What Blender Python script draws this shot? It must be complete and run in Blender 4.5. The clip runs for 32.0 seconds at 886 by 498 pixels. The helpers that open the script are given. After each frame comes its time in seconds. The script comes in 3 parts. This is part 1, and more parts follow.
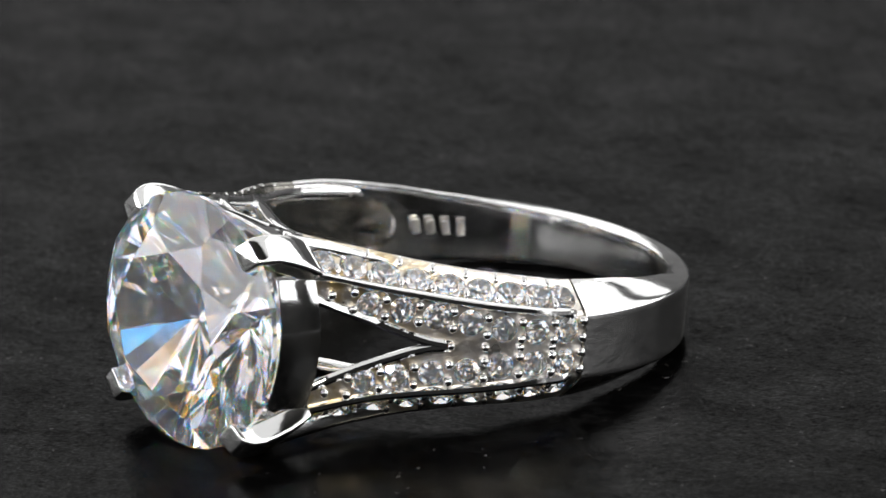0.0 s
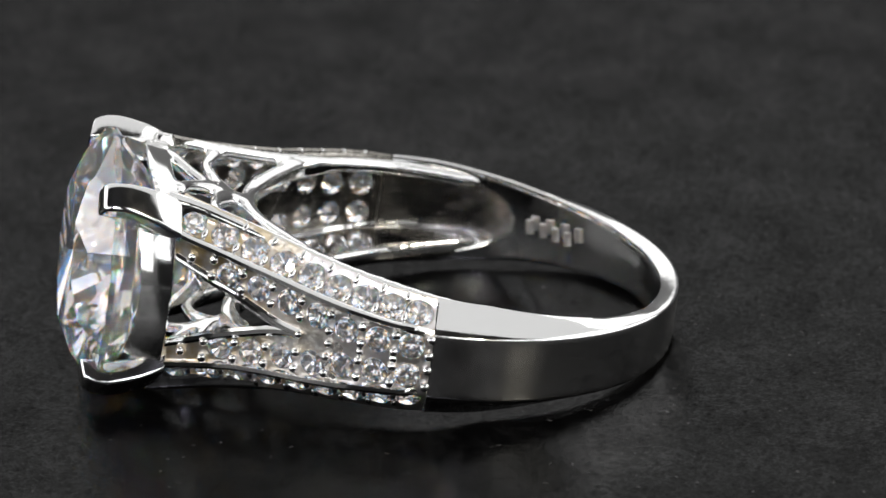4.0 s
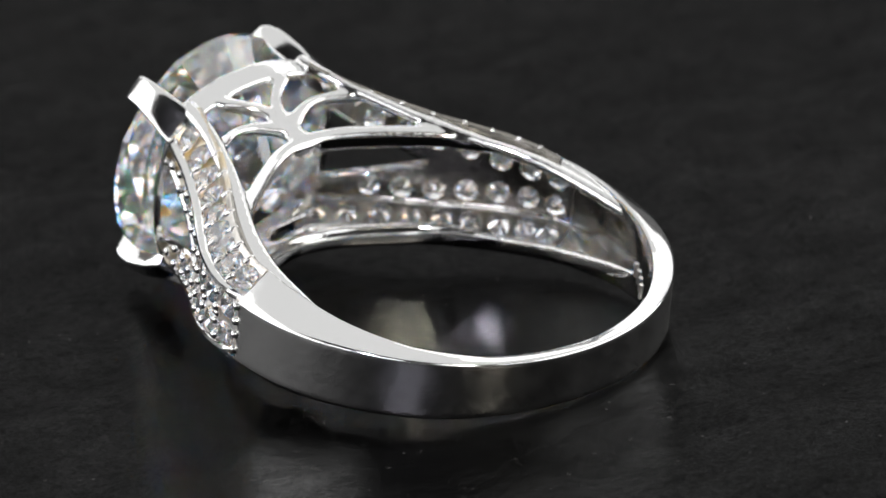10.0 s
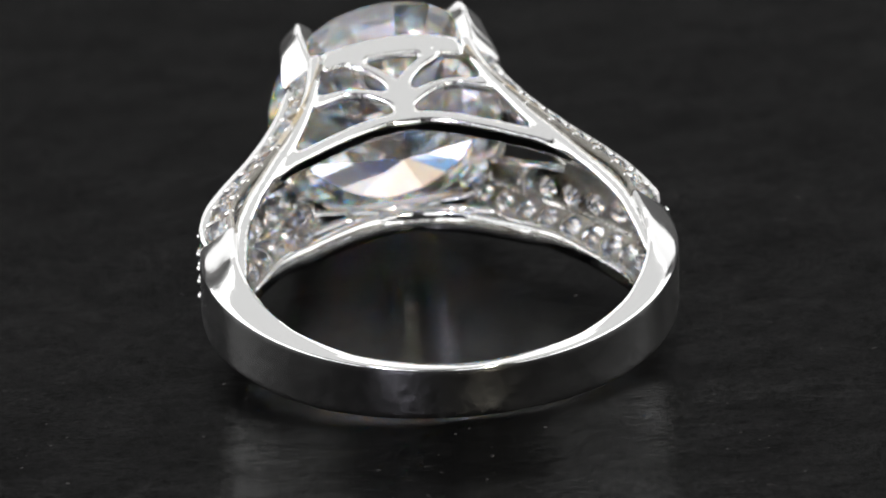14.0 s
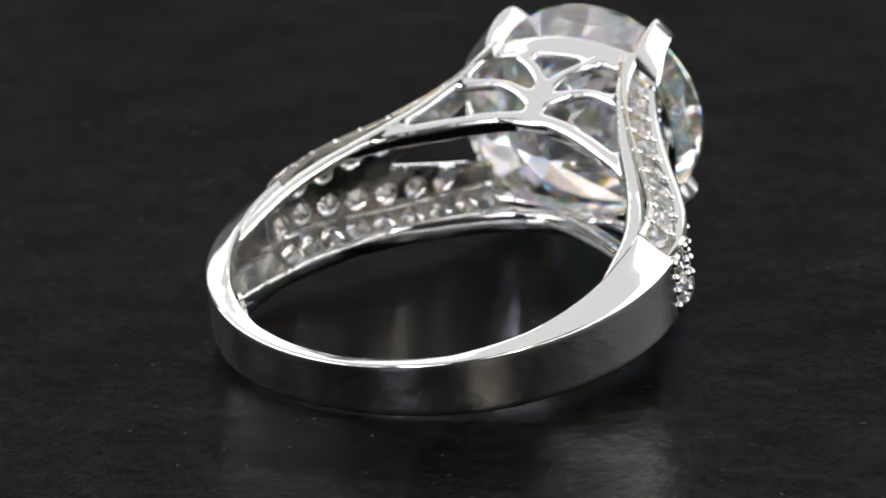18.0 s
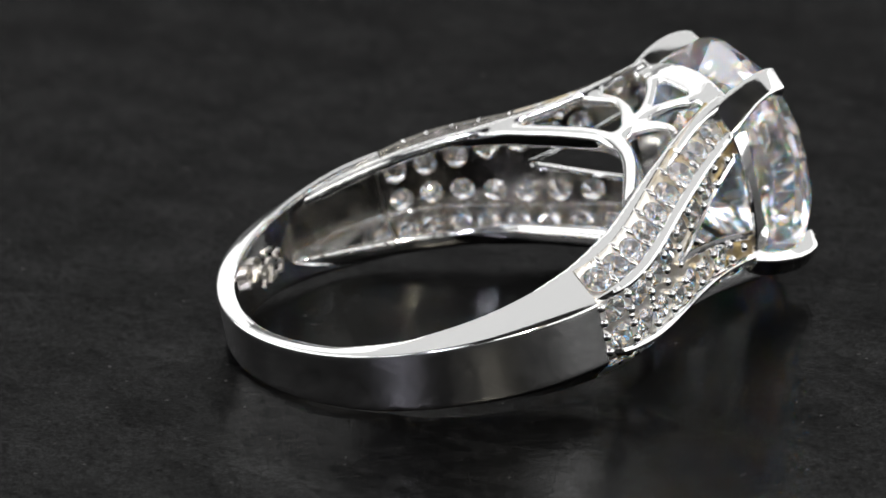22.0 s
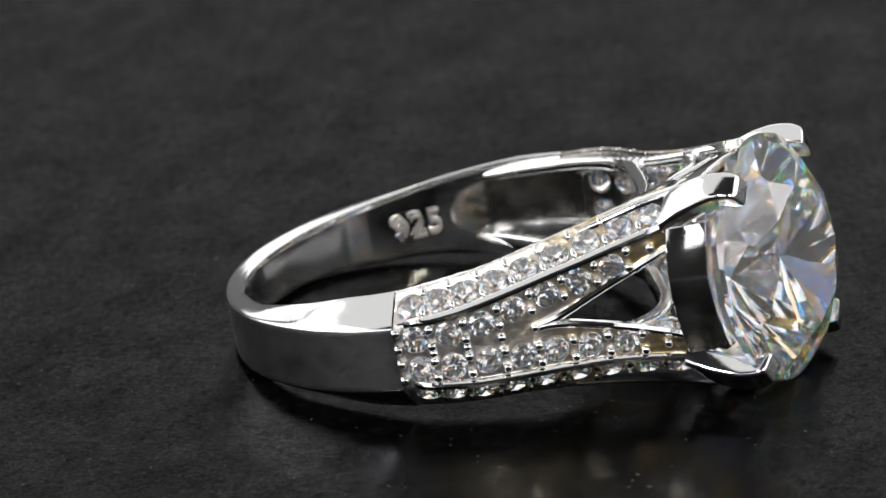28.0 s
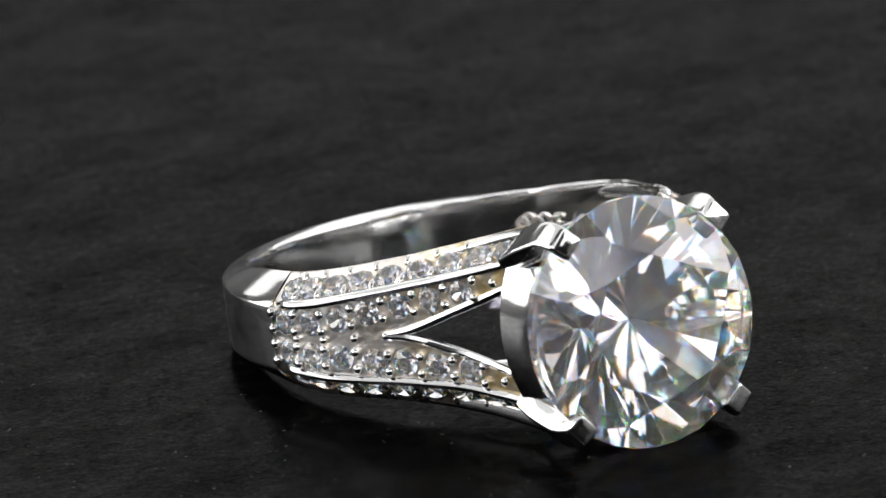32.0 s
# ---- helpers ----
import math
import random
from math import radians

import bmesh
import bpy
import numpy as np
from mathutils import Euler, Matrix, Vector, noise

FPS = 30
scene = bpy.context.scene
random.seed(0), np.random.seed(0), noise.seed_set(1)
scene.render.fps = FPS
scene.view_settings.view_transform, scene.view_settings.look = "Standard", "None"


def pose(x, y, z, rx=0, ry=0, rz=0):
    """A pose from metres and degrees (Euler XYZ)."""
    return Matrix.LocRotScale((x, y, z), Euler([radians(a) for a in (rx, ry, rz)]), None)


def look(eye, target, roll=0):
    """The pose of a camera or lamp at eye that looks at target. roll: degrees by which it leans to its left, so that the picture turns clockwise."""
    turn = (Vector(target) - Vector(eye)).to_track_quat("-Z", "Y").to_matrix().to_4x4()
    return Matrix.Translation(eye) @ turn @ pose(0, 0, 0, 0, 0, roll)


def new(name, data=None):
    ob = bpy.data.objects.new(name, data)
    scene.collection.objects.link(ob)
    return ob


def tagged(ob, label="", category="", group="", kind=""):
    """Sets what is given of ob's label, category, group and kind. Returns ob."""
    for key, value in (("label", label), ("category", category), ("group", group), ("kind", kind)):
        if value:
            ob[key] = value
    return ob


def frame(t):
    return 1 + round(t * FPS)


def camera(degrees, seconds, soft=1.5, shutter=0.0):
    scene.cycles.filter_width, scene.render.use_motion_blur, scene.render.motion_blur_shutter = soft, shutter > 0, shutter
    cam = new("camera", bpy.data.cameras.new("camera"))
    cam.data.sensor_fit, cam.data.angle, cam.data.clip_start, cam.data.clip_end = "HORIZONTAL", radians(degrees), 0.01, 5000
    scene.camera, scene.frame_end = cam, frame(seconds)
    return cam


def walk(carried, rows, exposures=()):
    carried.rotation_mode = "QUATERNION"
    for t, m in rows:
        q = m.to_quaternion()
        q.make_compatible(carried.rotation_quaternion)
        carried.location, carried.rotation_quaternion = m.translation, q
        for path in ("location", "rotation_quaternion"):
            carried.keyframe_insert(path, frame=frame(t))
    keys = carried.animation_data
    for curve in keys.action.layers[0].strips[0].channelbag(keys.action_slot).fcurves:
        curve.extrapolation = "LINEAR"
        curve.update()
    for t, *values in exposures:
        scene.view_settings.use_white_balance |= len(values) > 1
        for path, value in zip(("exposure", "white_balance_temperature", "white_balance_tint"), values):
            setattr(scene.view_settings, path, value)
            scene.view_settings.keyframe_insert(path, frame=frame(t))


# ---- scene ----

# A silver ring with a large round brilliant lies on its side on a slowly turning slate plate.
SECONDS = 32.0
cam = camera(7.36, SECONDS)
cam.data.dof.use_dof, cam.data.dof.focus_distance, cam.data.dof.aperture_fstop = True, 0.288, 105
EYE = (-0.00023, -0.2755, 0.10957)
AIM = (-0.00023, -0.2755 + math.cos(radians(20.973)), 0.10957 - math.sin(radians(20.973)))
walk(cam, [(0, look(EYE, AIM, -2.526)), (SECONDS, look(EYE, AIM, -2.526))], [(0, 0.12), (2, 0.06), (4, 0.0), (SECONDS, 0.0)])


# ---- light: a dark studio with a big softbox overhead, two side panels and two small lamps ----
# cut stones need long light paths
scene.cycles.max_bounces, scene.cycles.glossy_bounces, scene.cycles.transmission_bounces = 24, 16, 20
world = bpy.data.worlds.new("studio")
scene.world = world
world.use_nodes = True
world.node_tree.nodes["Background"].inputs["Color"].default_value = (0.5, 0.52, 0.56, 1)
world.node_tree.nodes["Background"].inputs["Strength"].default_value = 0.02


def panel_light(name, eye, target, wide, high, radiance, colour=(1, 1, 1)):
    lamp = bpy.data.lights.new(name, "AREA")
    lamp.shape, lamp.size, lamp.size_y = "RECTANGLE", wide, high
    lamp.energy, lamp.color = radiance * math.pi * wide * high, colour
    ob = new(name, lamp)
    ob.matrix_world = look(eye, target)
    return ob


panel_light("softbox_top", (0, 0.28, 0.64), (0, 0.28, 0), 1.4, 0.92, 0.76, (1, 0.998, 0.995))
for at in (-0.57, -0.19, 0.19, 0.57):
    panel_light("softbox_front", (at, -0.64, 0.45), (at * 0.4, 0, 0.2), 0.2, 0.45, 1.55, (0.98, 0.99, 1.0))
panel_light("softbox_back", (0, 0.84, 0.51), (0, 0, 0.10), 1.5, 0.48, 1.0, (1, 0.998, 0.995))
for sx, name in ((-1, "left"), (1, "right")):
    panel_light("softbox_" + name, (0.60 * sx, 0.01, 0.47), (0, 0.01, 0.30), 1.0, 0.3, 1.15, (1, 0.998, 0.995))
    panel_light("softbox_low_" + name, (0.64 * sx, -0.03, 0.20), (0, -0.03, 0.12), 1.05, 0.22, 2.8, (1, 0.998, 0.995))
panel_light("lamp_left", (-0.15, -0.31, 0.30), (0, 0, 0.01), 0.03, 0.03, 500, (0.86, 0.84, 1.0))
panel_light("lamp_right", (0.145, -0.31, 0.30), (0, 0, 0.01), 0.03, 0.03, 500, (1, 0.92, 0.76))


# ---- materials ----
def material(name):
    m = bpy.data.materials.new(name)
    m.use_nodes = True
    return m, m.node_tree.nodes, m.node_tree.links, m.node_tree.nodes["Principled BSDF"]


def noise_node(n, l, scale, detail=4.0, rough=0.55, stretch=None):
    coord = n.new("ShaderNodeTexCoord")
    tex = n.new("ShaderNodeTexNoise")
    tex.inputs["Scale"].default_value = scale
    tex.inputs["Detail"].default_value = detail
    tex.inputs["Roughness"].default_value = rough
    if stretch:
        mp = n.new("ShaderNodeMapping")
        mp.inputs["Scale"].default_value = stretch[:3]
        mp.inputs["Rotation"].default_value = (0, 0, radians(stretch[3]))
        l.new(coord.outputs["Object"], mp.inputs["Vector"])
        l.new(mp.outputs["Vector"], tex.inputs["Vector"])
    else:
        l.new(coord.outputs["Object"], tex.inputs["Vector"])
    return tex


def ramp_node(n, l, source, stops):
    r = n.new("ShaderNodeValToRGB")
    e = r.color_ramp.elements
    while len(e) < len(stops):
        e.new(0.5)
    for k, (at, c) in enumerate(stops):
        e[k].position, e[k].color = at, (c, c, c, 1) if not isinstance(c, tuple) else (*c, 1)
    l.new(source, r.inputs["Fac"])
    return r


def silver(name, colour, low, high, bump, tint=None):
    m, n, l, b = material(name)
    b.inputs["Metallic"].default_value = 1.0
    b.inputs["Base Color"].default_value = (*colour, 1)
    haze = noise_node(n, l, 900, 5)
    r = ramp_node(n, l, haze.outputs["Fac"], [(0.3, low), (0.75, high)])
    l.new(r.outputs["Color"], b.inputs["Roughness"])
    grain = noise_node(n, l, 2600, 3)
    bp = n.new("ShaderNodeBump")
    bp.inputs["Strength"].default_value = bump
    bp.inputs["Distance"].default_value = 0.00005
    l.new(grain.outputs["Fac"], bp.inputs["Height"])
    l.new(bp.outputs["Normal"], b.inputs["Normal"])
    if tint:
        # golden residue in the recesses towards the head
        spots = noise_node(n, l, 1100, 4)
        c = ramp_node(n, l, spots.outputs["Fac"], [(0.36, 0.0), (0.6, 1.0)])
        co = n.new("ShaderNodeTexCoord")
        xyz = n.new("ShaderNodeSeparateXYZ")
        l.new(co.outputs["Object"], xyz.inputs[0])
        span = n.new("ShaderNodeMapRange")
        for k, value in enumerate((0.006, 0.0105, 0.1, 1.0), 1):
            span.inputs[k].default_value = value
        l.new(xyz.outputs["Y"], span.inputs["Value"])
        both = n.new("ShaderNodeMath")
        both.operation = "MULTIPLY"
        l.new(c.outputs["Color"], both.inputs[0])
        l.new(span.outputs[0], both.inputs[1])
        mix = n.new("ShaderNodeMix")
        mix.data_type = "RGBA"
        mix.inputs[6].default_value, mix.inputs[7].default_value = (*colour, 1), (*tint, 1)
        l.new(both.outputs[0], mix.inputs[0])
        l.new(mix.outputs[2], b.inputs["Base Color"])
    return m


POLISHED = silver("polished_silver", (0.86, 0.86, 0.855), 0.06, 0.13, 0.06)
SATIN = silver("satin_silver", (0.84, 0.84, 0.835), 0.18, 0.25, 0.3)
CAST = silver("cast_silver", (0.82, 0.80, 0.77), 0.24, 0.42, 1.0, (0.6, 0.47, 0.24))
# the same silver with the shade inside the hollows put into its colour
SHADED_HOLLOW = silver("shaded_hollow_silver", (0.36, 0.345, 0.315), 0.08, 0.28, 0.9)
BEAD = silver("bead_silver", (0.86, 0.85, 0.84), 0.05, 0.10, 0.05)


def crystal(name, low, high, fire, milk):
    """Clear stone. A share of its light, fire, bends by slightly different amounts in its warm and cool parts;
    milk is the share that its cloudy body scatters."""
    m = bpy.data.materials.new(name)
    m.use_nodes = True
    n, l = m.node_tree.nodes, m.node_tree.links
    n.remove(n["Principled BSDF"])
    w = 1 - fire
    colours = [((w, w, w, 1), (low + high) / 2)]
    if fire:
        colours += [((fire, fire * 0.55, 0, 1), low), ((0, fire * 0.45, fire, 1), high)]
    total = None
    for c, ior in colours:
        g = n.new("ShaderNodeBsdfGlass")
        g.inputs["Color"].default_value = (c[0], c[1] * (1 - 0.075 * fire), c[2], 1)
        g.inputs["Roughness"].default_value = 0.0
        g.inputs["IOR"].default_value = ior
        if total is None:
            total = g.outputs[0]
        else:
            a = n.new("ShaderNodeAddShader")
            l.new(total, a.inputs[0])
            l.new(g.outputs[0], a.inputs[1])
            total = a.outputs[0]
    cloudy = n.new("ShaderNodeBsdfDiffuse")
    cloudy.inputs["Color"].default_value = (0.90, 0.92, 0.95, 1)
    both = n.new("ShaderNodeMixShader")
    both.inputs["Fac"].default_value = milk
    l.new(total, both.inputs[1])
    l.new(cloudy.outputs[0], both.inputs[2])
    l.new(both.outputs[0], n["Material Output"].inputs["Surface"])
    return m


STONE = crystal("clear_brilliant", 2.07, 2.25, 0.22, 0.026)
SMALL_STONE = crystal("clear_small_stone", 2.12, 2.20, 0.08, 0.035)


DIP, DIP_TOWARDS = 7.0, 190


def slate_material():
    m, n, l, b = material("black_slate")
    cloud = noise_node(n, l, 60, 6, 0.6)
    flecks = noise_node(n, l, 700, 6, 0.7, (1.0, 1.4, 1.0, 20))
    mix = n.new("ShaderNodeMix")
    mix.inputs["Factor"].default_value = 0.5
    l.new(cloud.outputs["Fac"], mix.inputs[2])
    l.new(flecks.outputs["Fac"], mix.inputs[3])
    c = ramp_node(n, l, mix.outputs[0], [(0.34, (0.0004, 0.0004, 0.0004)), (0.5, (0.0008, 0.0008, 0.0008)), (0.66, (0.004, 0.004, 0.0039))])
    l.new(c.outputs["Color"], b.inputs["Base Color"])
    r = ramp_node(n, l, flecks.outputs["Fac"], [(0.3, 0.17), (0.7, 0.25)])
    l.new(r.outputs["Color"], b.inputs["Roughness"])
    patches = noise_node(n, l, 230, 5, 0.62, (1.0, 1.5, 1.0, 30))
    pits = noise_node(n, l, 1500, 5, 0.7, (1.0, 1.4, 1.0, 24))
    sp = ramp_node(n, l, patches.outputs["Fac"], [(0.3, 0.0145), (0.48, 0.0235), (0.72, 0.037)])
    dark = ramp_node(n, l, pits.outputs["Fac"], [(0.36, 0.5), (0.5, 1.0)])
    times = n.new("ShaderNodeMath")
    times.operation = "MULTIPLY"
    l.new(sp.outputs["Color"], times.inputs[0])
    l.new(dark.outputs["Color"], times.inputs[1])
    grit = noise_node(n, l, 6500, 3, 0.7)
    spark = ramp_node(n, l, grit.outputs["Fac"], [(0.3, 0.35), (0.5, 0.9), (0.7, 2.0)])
    again = n.new("ShaderNodeMath")
    again.operation = "MULTIPLY"
    l.new(times.outputs[0], again.inputs[0])
    l.new(spark.outputs["Color"], again.inputs[1])
    l.new(again.outputs[0], b.inputs["Specular IOR Level"])
    chips = noise_node(n, l, 2600, 3, 0.6)
    pale = ramp_node(n, l, chips.outputs["Fac"], [(0.68, 0.0), (0.74, 1.0)])
    fresh = n.new("ShaderNodeMix")
    fresh.data_type = "RGBA"
    fresh.inputs[7].default_value = (0.04, 0.039, 0.038, 1)
    l.new(pale.outputs["Color"], fresh.inputs[0])
    l.new(c.outputs["Color"], fresh.inputs[6])
    l.new(fresh.outputs[2], b.inputs["Base Color"])
    # the cleft layers dip a few degrees to one side
    co = n.new("ShaderNodeTexCoord")
    dip = n.new("ShaderNodeVectorMath")
    dip.operation = "DOT_PRODUCT"
    dip.inputs[1].default_value = [math.tan(radians(DIP)) * c for c in (math.sin(radians(DIP_TOWARDS)), math.cos(radians(DIP_TOWARDS)), 0)]
    l.new(co.outputs["Object"], dip.inputs[0])
    last = n.new("ShaderNodeBump")
    last.inputs["Strength"].default_value = 1.0
    last.inputs["Distance"].default_value = 1.0
    l.new(dip.outputs["Value"], last.inputs["Height"])
    for scale, stretch, dist, strength in ((330, (1, 1.4, 1, 28), 0.0003, 0.16),
                                           (1700, (1, 1.2, 1, 20), 0.00005, 0.3), (5200, (1, 1, 1, 0), 0.00002, 0.6)):
        t = noise_node(n, l, scale, 5, 0.6, stretch)
        bp = n.new("ShaderNodeBump")
        bp.inputs["Strength"].default_value = strength
        bp.inputs["Distance"].default_value = dist
        l.new(t.outputs["Fac"], bp.inputs["Height"])
        l.new(last.outputs["Normal"], bp.inputs["Normal"])
        last = bp
    l.new(last.outputs["Normal"], b.inputs["Normal"])
    return m


SLATE = slate_material()


def plain_dark(name, low, high):
    m, n, l, b = material(name)
    t = noise_node(n, l, 9, 5)
    c = ramp_node(n, l, t.outputs["Fac"], [(0.3, low), (0.7, high)])
    l.new(c.outputs["Color"], b.inputs["Base Color"])
    b.inputs["Roughness"].default_value = 0.8
    return m


TENT = plain_dark("grey_tent_fabric", 0.42, 0.5)
# two tones for the unseen back wall, set by what the slate reflects
BACK = plain_dark("unseen_dark_back", 0.2, 0.25)
UPPER = plain_dark("unseen_pale_back", 0.84, 0.88)
DARK = plain_dark("black_table_cloth", 0.012, 0.02)


# ---- mesh helpers (ring meshes are written in millimetres) ----
MM = 0.001


def mid(y):
    """Height of the ring's middle plane along y: the casting is slightly bent."""
    return float(np.interp(y, [-9.5, -4, 2, 6, 10, 16], [0.18, 0.1, -0.07, -0.07, 0, 0]))


def bent(p):
    """A place on the ring after the casting's slight bend and twist."""
    x, y, z = p
    return Vector((x + float(np.interp(y, [-9, -3, 2, 9, 12], [0, 0.1, 0.17, 0.12, 0])), y, z + mid(y) + 0.0055 * x * max(0.0, min(y, 15.0) - 5)))


def part(name, bm, mat, parent, label="", smooth=True, scale=MM):
    if scale == MM:
        for v in bm.verts:
            v.co = bent(v.co)
    bmesh.ops.recalc_face_normals(bm, faces=bm.faces)
    if scale != 1:
        bmesh.ops.scale(bm, vec=(scale,) * 3, verts=bm.verts)
    me = bpy.data.meshes.new(name)
    bm.to_mesh(me)
    bm.free()
    me.materials.append(mat)
    if smooth:
        me.shade_smooth()
        me.set_sharp_from_angle(angle=radians(38))
    ob = new(name, me)
    ob.parent = parent
    return tagged(ob, label) if label else ob


def shared(name, me, parent, m, label=""):
    ob = new(name, me)
    ob.parent = parent
    ob.matrix_basis = Matrix.Translation(bent(m.translation / MM) * MM - m.translation) @ m
    return tagged(ob, label) if label else ob


def loft(bm, loops, closed=False):
    """Skins a row of loops of equal length; caps both ends unless closed."""
    rings = [[bm.verts.new(p) for p in loop] for loop in loops]
    n = len(rings[0])
    pairs = list(zip(rings, rings[1:])) + ([(rings[-1], rings[0])] if closed else [])
    for a, b in pairs:
        for k in range(n):
            bm.faces.new((a[k], a[(k + 1) % n], b[(k + 1) % n], b[k]))
    if not closed:
        bm.faces.new(rings[0])
        bm.faces.new(rings[-1][::-1])
    return bm


def lerp_table(table, t):
    xs = [r[0] for r in table]
    return [float(np.interp(t, xs, [r[k] for r in table])) for k in range(1, len(table[0]))]


def smooth_path(points, count):
    """A smooth curve through the points (Catmull-Rom), as count points."""
    p = [Vector(q) for q in points]
    p = [2 * p[0] - p[1], *p, 2 * p[-1] - p[-2]]
    out, spans = [], len(p) - 3
    for k in range(count):
        s = k / (count - 1) * spans
        i = min(int(s), spans - 1)
        u = s - i
        a, b, c, d = p[i:i + 4]
        out.append(0.5 * ((2 * b) + (c - a) * u + (2 * a - 5 * b + 4 * c - d) * u * u + (3 * b - a - 3 * c + d) * u ** 3))
    return out


def bar(bm, points, wide, thick, up=(0, 0, 1), count=16, sides=8, square=0.35):
    """A rounded bar along points; wide and thick may be rows of values from start to end; up is the way its thickness goes."""
    path = smooth_path(points, count)
    loops, up = [], Vector(up)
    for k, p in enumerate(path):
        t = (path[min(k + 1, count - 1)] - path[max(k - 1, 0)]).normalized()
        side = t.cross(up).normalized()
        v = side.cross(t).normalized()
        f = k / (count - 1)
        w = wide if not isinstance(wide, tuple) else float(np.interp(f * (len(wide) - 1), range(len(wide)), wide))
        h = thick if not isinstance(thick, tuple) else float(np.interp(f * (len(thick) - 1), range(len(thick)), thick))
        loop = []
        for j in range(sides):
            a = 2 * math.pi * (j + 0.5) / sides
            c, s = math.cos(a), math.sin(a)
            e = max(abs(c), abs(s))
            g = (1 - square) + square / e
            loop.append(p + side * (c * g * w / 2) + v * (s * g * h / 2))
        loops.append(loop)
    return loft(bm, loops)


# ---- cut stones: polyhedra bounded by their facet planes ----
def from_planes(planes):
    nn = np.array([p[0] for p in planes])
    dd = np.array([p[1] for p in planes])
    corners = []
    count = len(planes)
    for i in range(count):
        for j in range(i + 1, count):
            cr = np.cross(nn[i], nn[j])
            if cr @ cr < 1e-9:
                continue
            ks = np.arange(j + 1, count)
            det = nn[ks] @ cr
            ok = np.abs(det) > 1e-7
            ks, det = ks[ok], det[ok]
            if not len(ks):
                continue
            q = (np.cross(nn[j], nn[ks]) * dd[i] + np.cross(nn[ks], nn[i]) * dd[j] + cr * dd[ks][:, None]) / det[:, None]
            inside = (q @ nn.T <= dd + 1e-6).all(1)
            corners.extend(q[inside])
    unique = []
    for c in corners:
        if all(np.abs(c - u).max() > 1e-4 for u in unique):
            unique.append(c)
    bm = bmesh.new()
    verts = [bm.verts.new(u) for u in unique]
    pts = np.array(unique)
    for n0, d0 in zip(nn, dd):
        on = np.where(np.abs(pts @ n0 - d0) < 2e-5)[0]
        if len(on) < 3:
            continue
        mid = pts[on].mean(0)
        a = pts[on[0]] - mid
        a = a / np.linalg.norm(a)
        b = np.cross(n0, a)
        order = sorted(on, key=lambda k: math.atan2((pts[k] - mid) @ b, (pts[k] - mid) @ a))
        bm.faces.new([verts[k] for k in order])
    return bm


def tilted(azimuth, angle, r, z):
    a, t = radians(azimuth), radians(angle)
    n0 = np.array([math.sin(t) * math.cos(a), math.sin(t) * math.sin(a), math.cos(t)])
    return n0, n0[0] * r * math.cos(a) + n0[1] * r * math.sin(a) + n0[2] * z


def brilliant(radius):
    """A round brilliant of 57 facets and a faceted girdle, table towards +z."""
    g, table = 0.022, 0.58
    zt = g + (1 - table) * math.tan(radians(32.5))
    rng = random.Random(11)

    def uneven(angle, by):
        return angle + rng.uniform(-by, by)

    planes = [(np.array([0.0, 0.0, 1.0]), zt)]
    for k in range(8):
        planes.append(tilted(45 * k, 32.5, 1, g))
        planes.append(tilted(45 * k + 22.5, uneven(20, 1.0), table * math.cos(radians(22.5)), zt))
        planes.append(tilted(45 * k, 180 - uneven(41.0, 0.7), 1, -g))
    for k in range(16):
        planes.append(tilted(22.5 * k + 11.25, uneven(39.5, 0.7), 0.995, g))
        planes.append(tilted(22.5 * k + 11.25, 180 - uneven(41.5, 0.7), 0.998, -g))
    for k in range(32):
        planes.append(tilted(11.25 * k + 5.6, 90, 0.996, 0))
    bm = from_planes(planes)
    bmesh.ops.scale(bm, vec=(radius,) * 3, verts=bm.verts)
    return bm


def small_cut(radius):
    """A small round stone: high crown, small table, slightly uneven facets."""
    g, table = 0.03, 0.54
    zt = g + (1 - table) * math.tan(radians(35))
    rng = random.Random(int(radius * 1000))
    planes = [(np.array([0.0, 0.0, 1.0]), zt)]
    for k in range(8):
        planes.append(tilted(45 * k, 35, 1, g))
        planes.append(tilted(45 * k + 22.5, 22, table * math.cos(radians(22.5)), zt))
        planes.append(tilted(45 * k, 180 - 41.5 + rng.uniform(-1.5, 1.5), 1, -g))
    for k in range(16):
        planes.append(tilted(22.5 * k + 11.25, 42, 0.995, g))
        planes.append(tilted(22.5 * k + 11.25, 180 - 42 + rng.uniform(-1.5, 1.5), 0.996, -g))
        planes.append(tilted(22.5 * k + 11.25, 90, 0.995, 0))
    bm = from_planes(planes)
    bmesh.ops.scale(bm, vec=(radius,) * 3, verts=bm.verts)
    return bm


# ---- the setting ----
def box_mesh(name, lo, hi, mat, label):
    bm = bmesh.new()
    bmesh.ops.create_cube(bm, size=1)
    for v in bm.verts:
        v.co = Vector([lo[k] if v.co[k] < 0 else hi[k] for k in range(3)])
    ob = part(name, bm, mat, None, "", False, 1)
    return tagged(ob, label, name.split("_")[0], kind="structure")


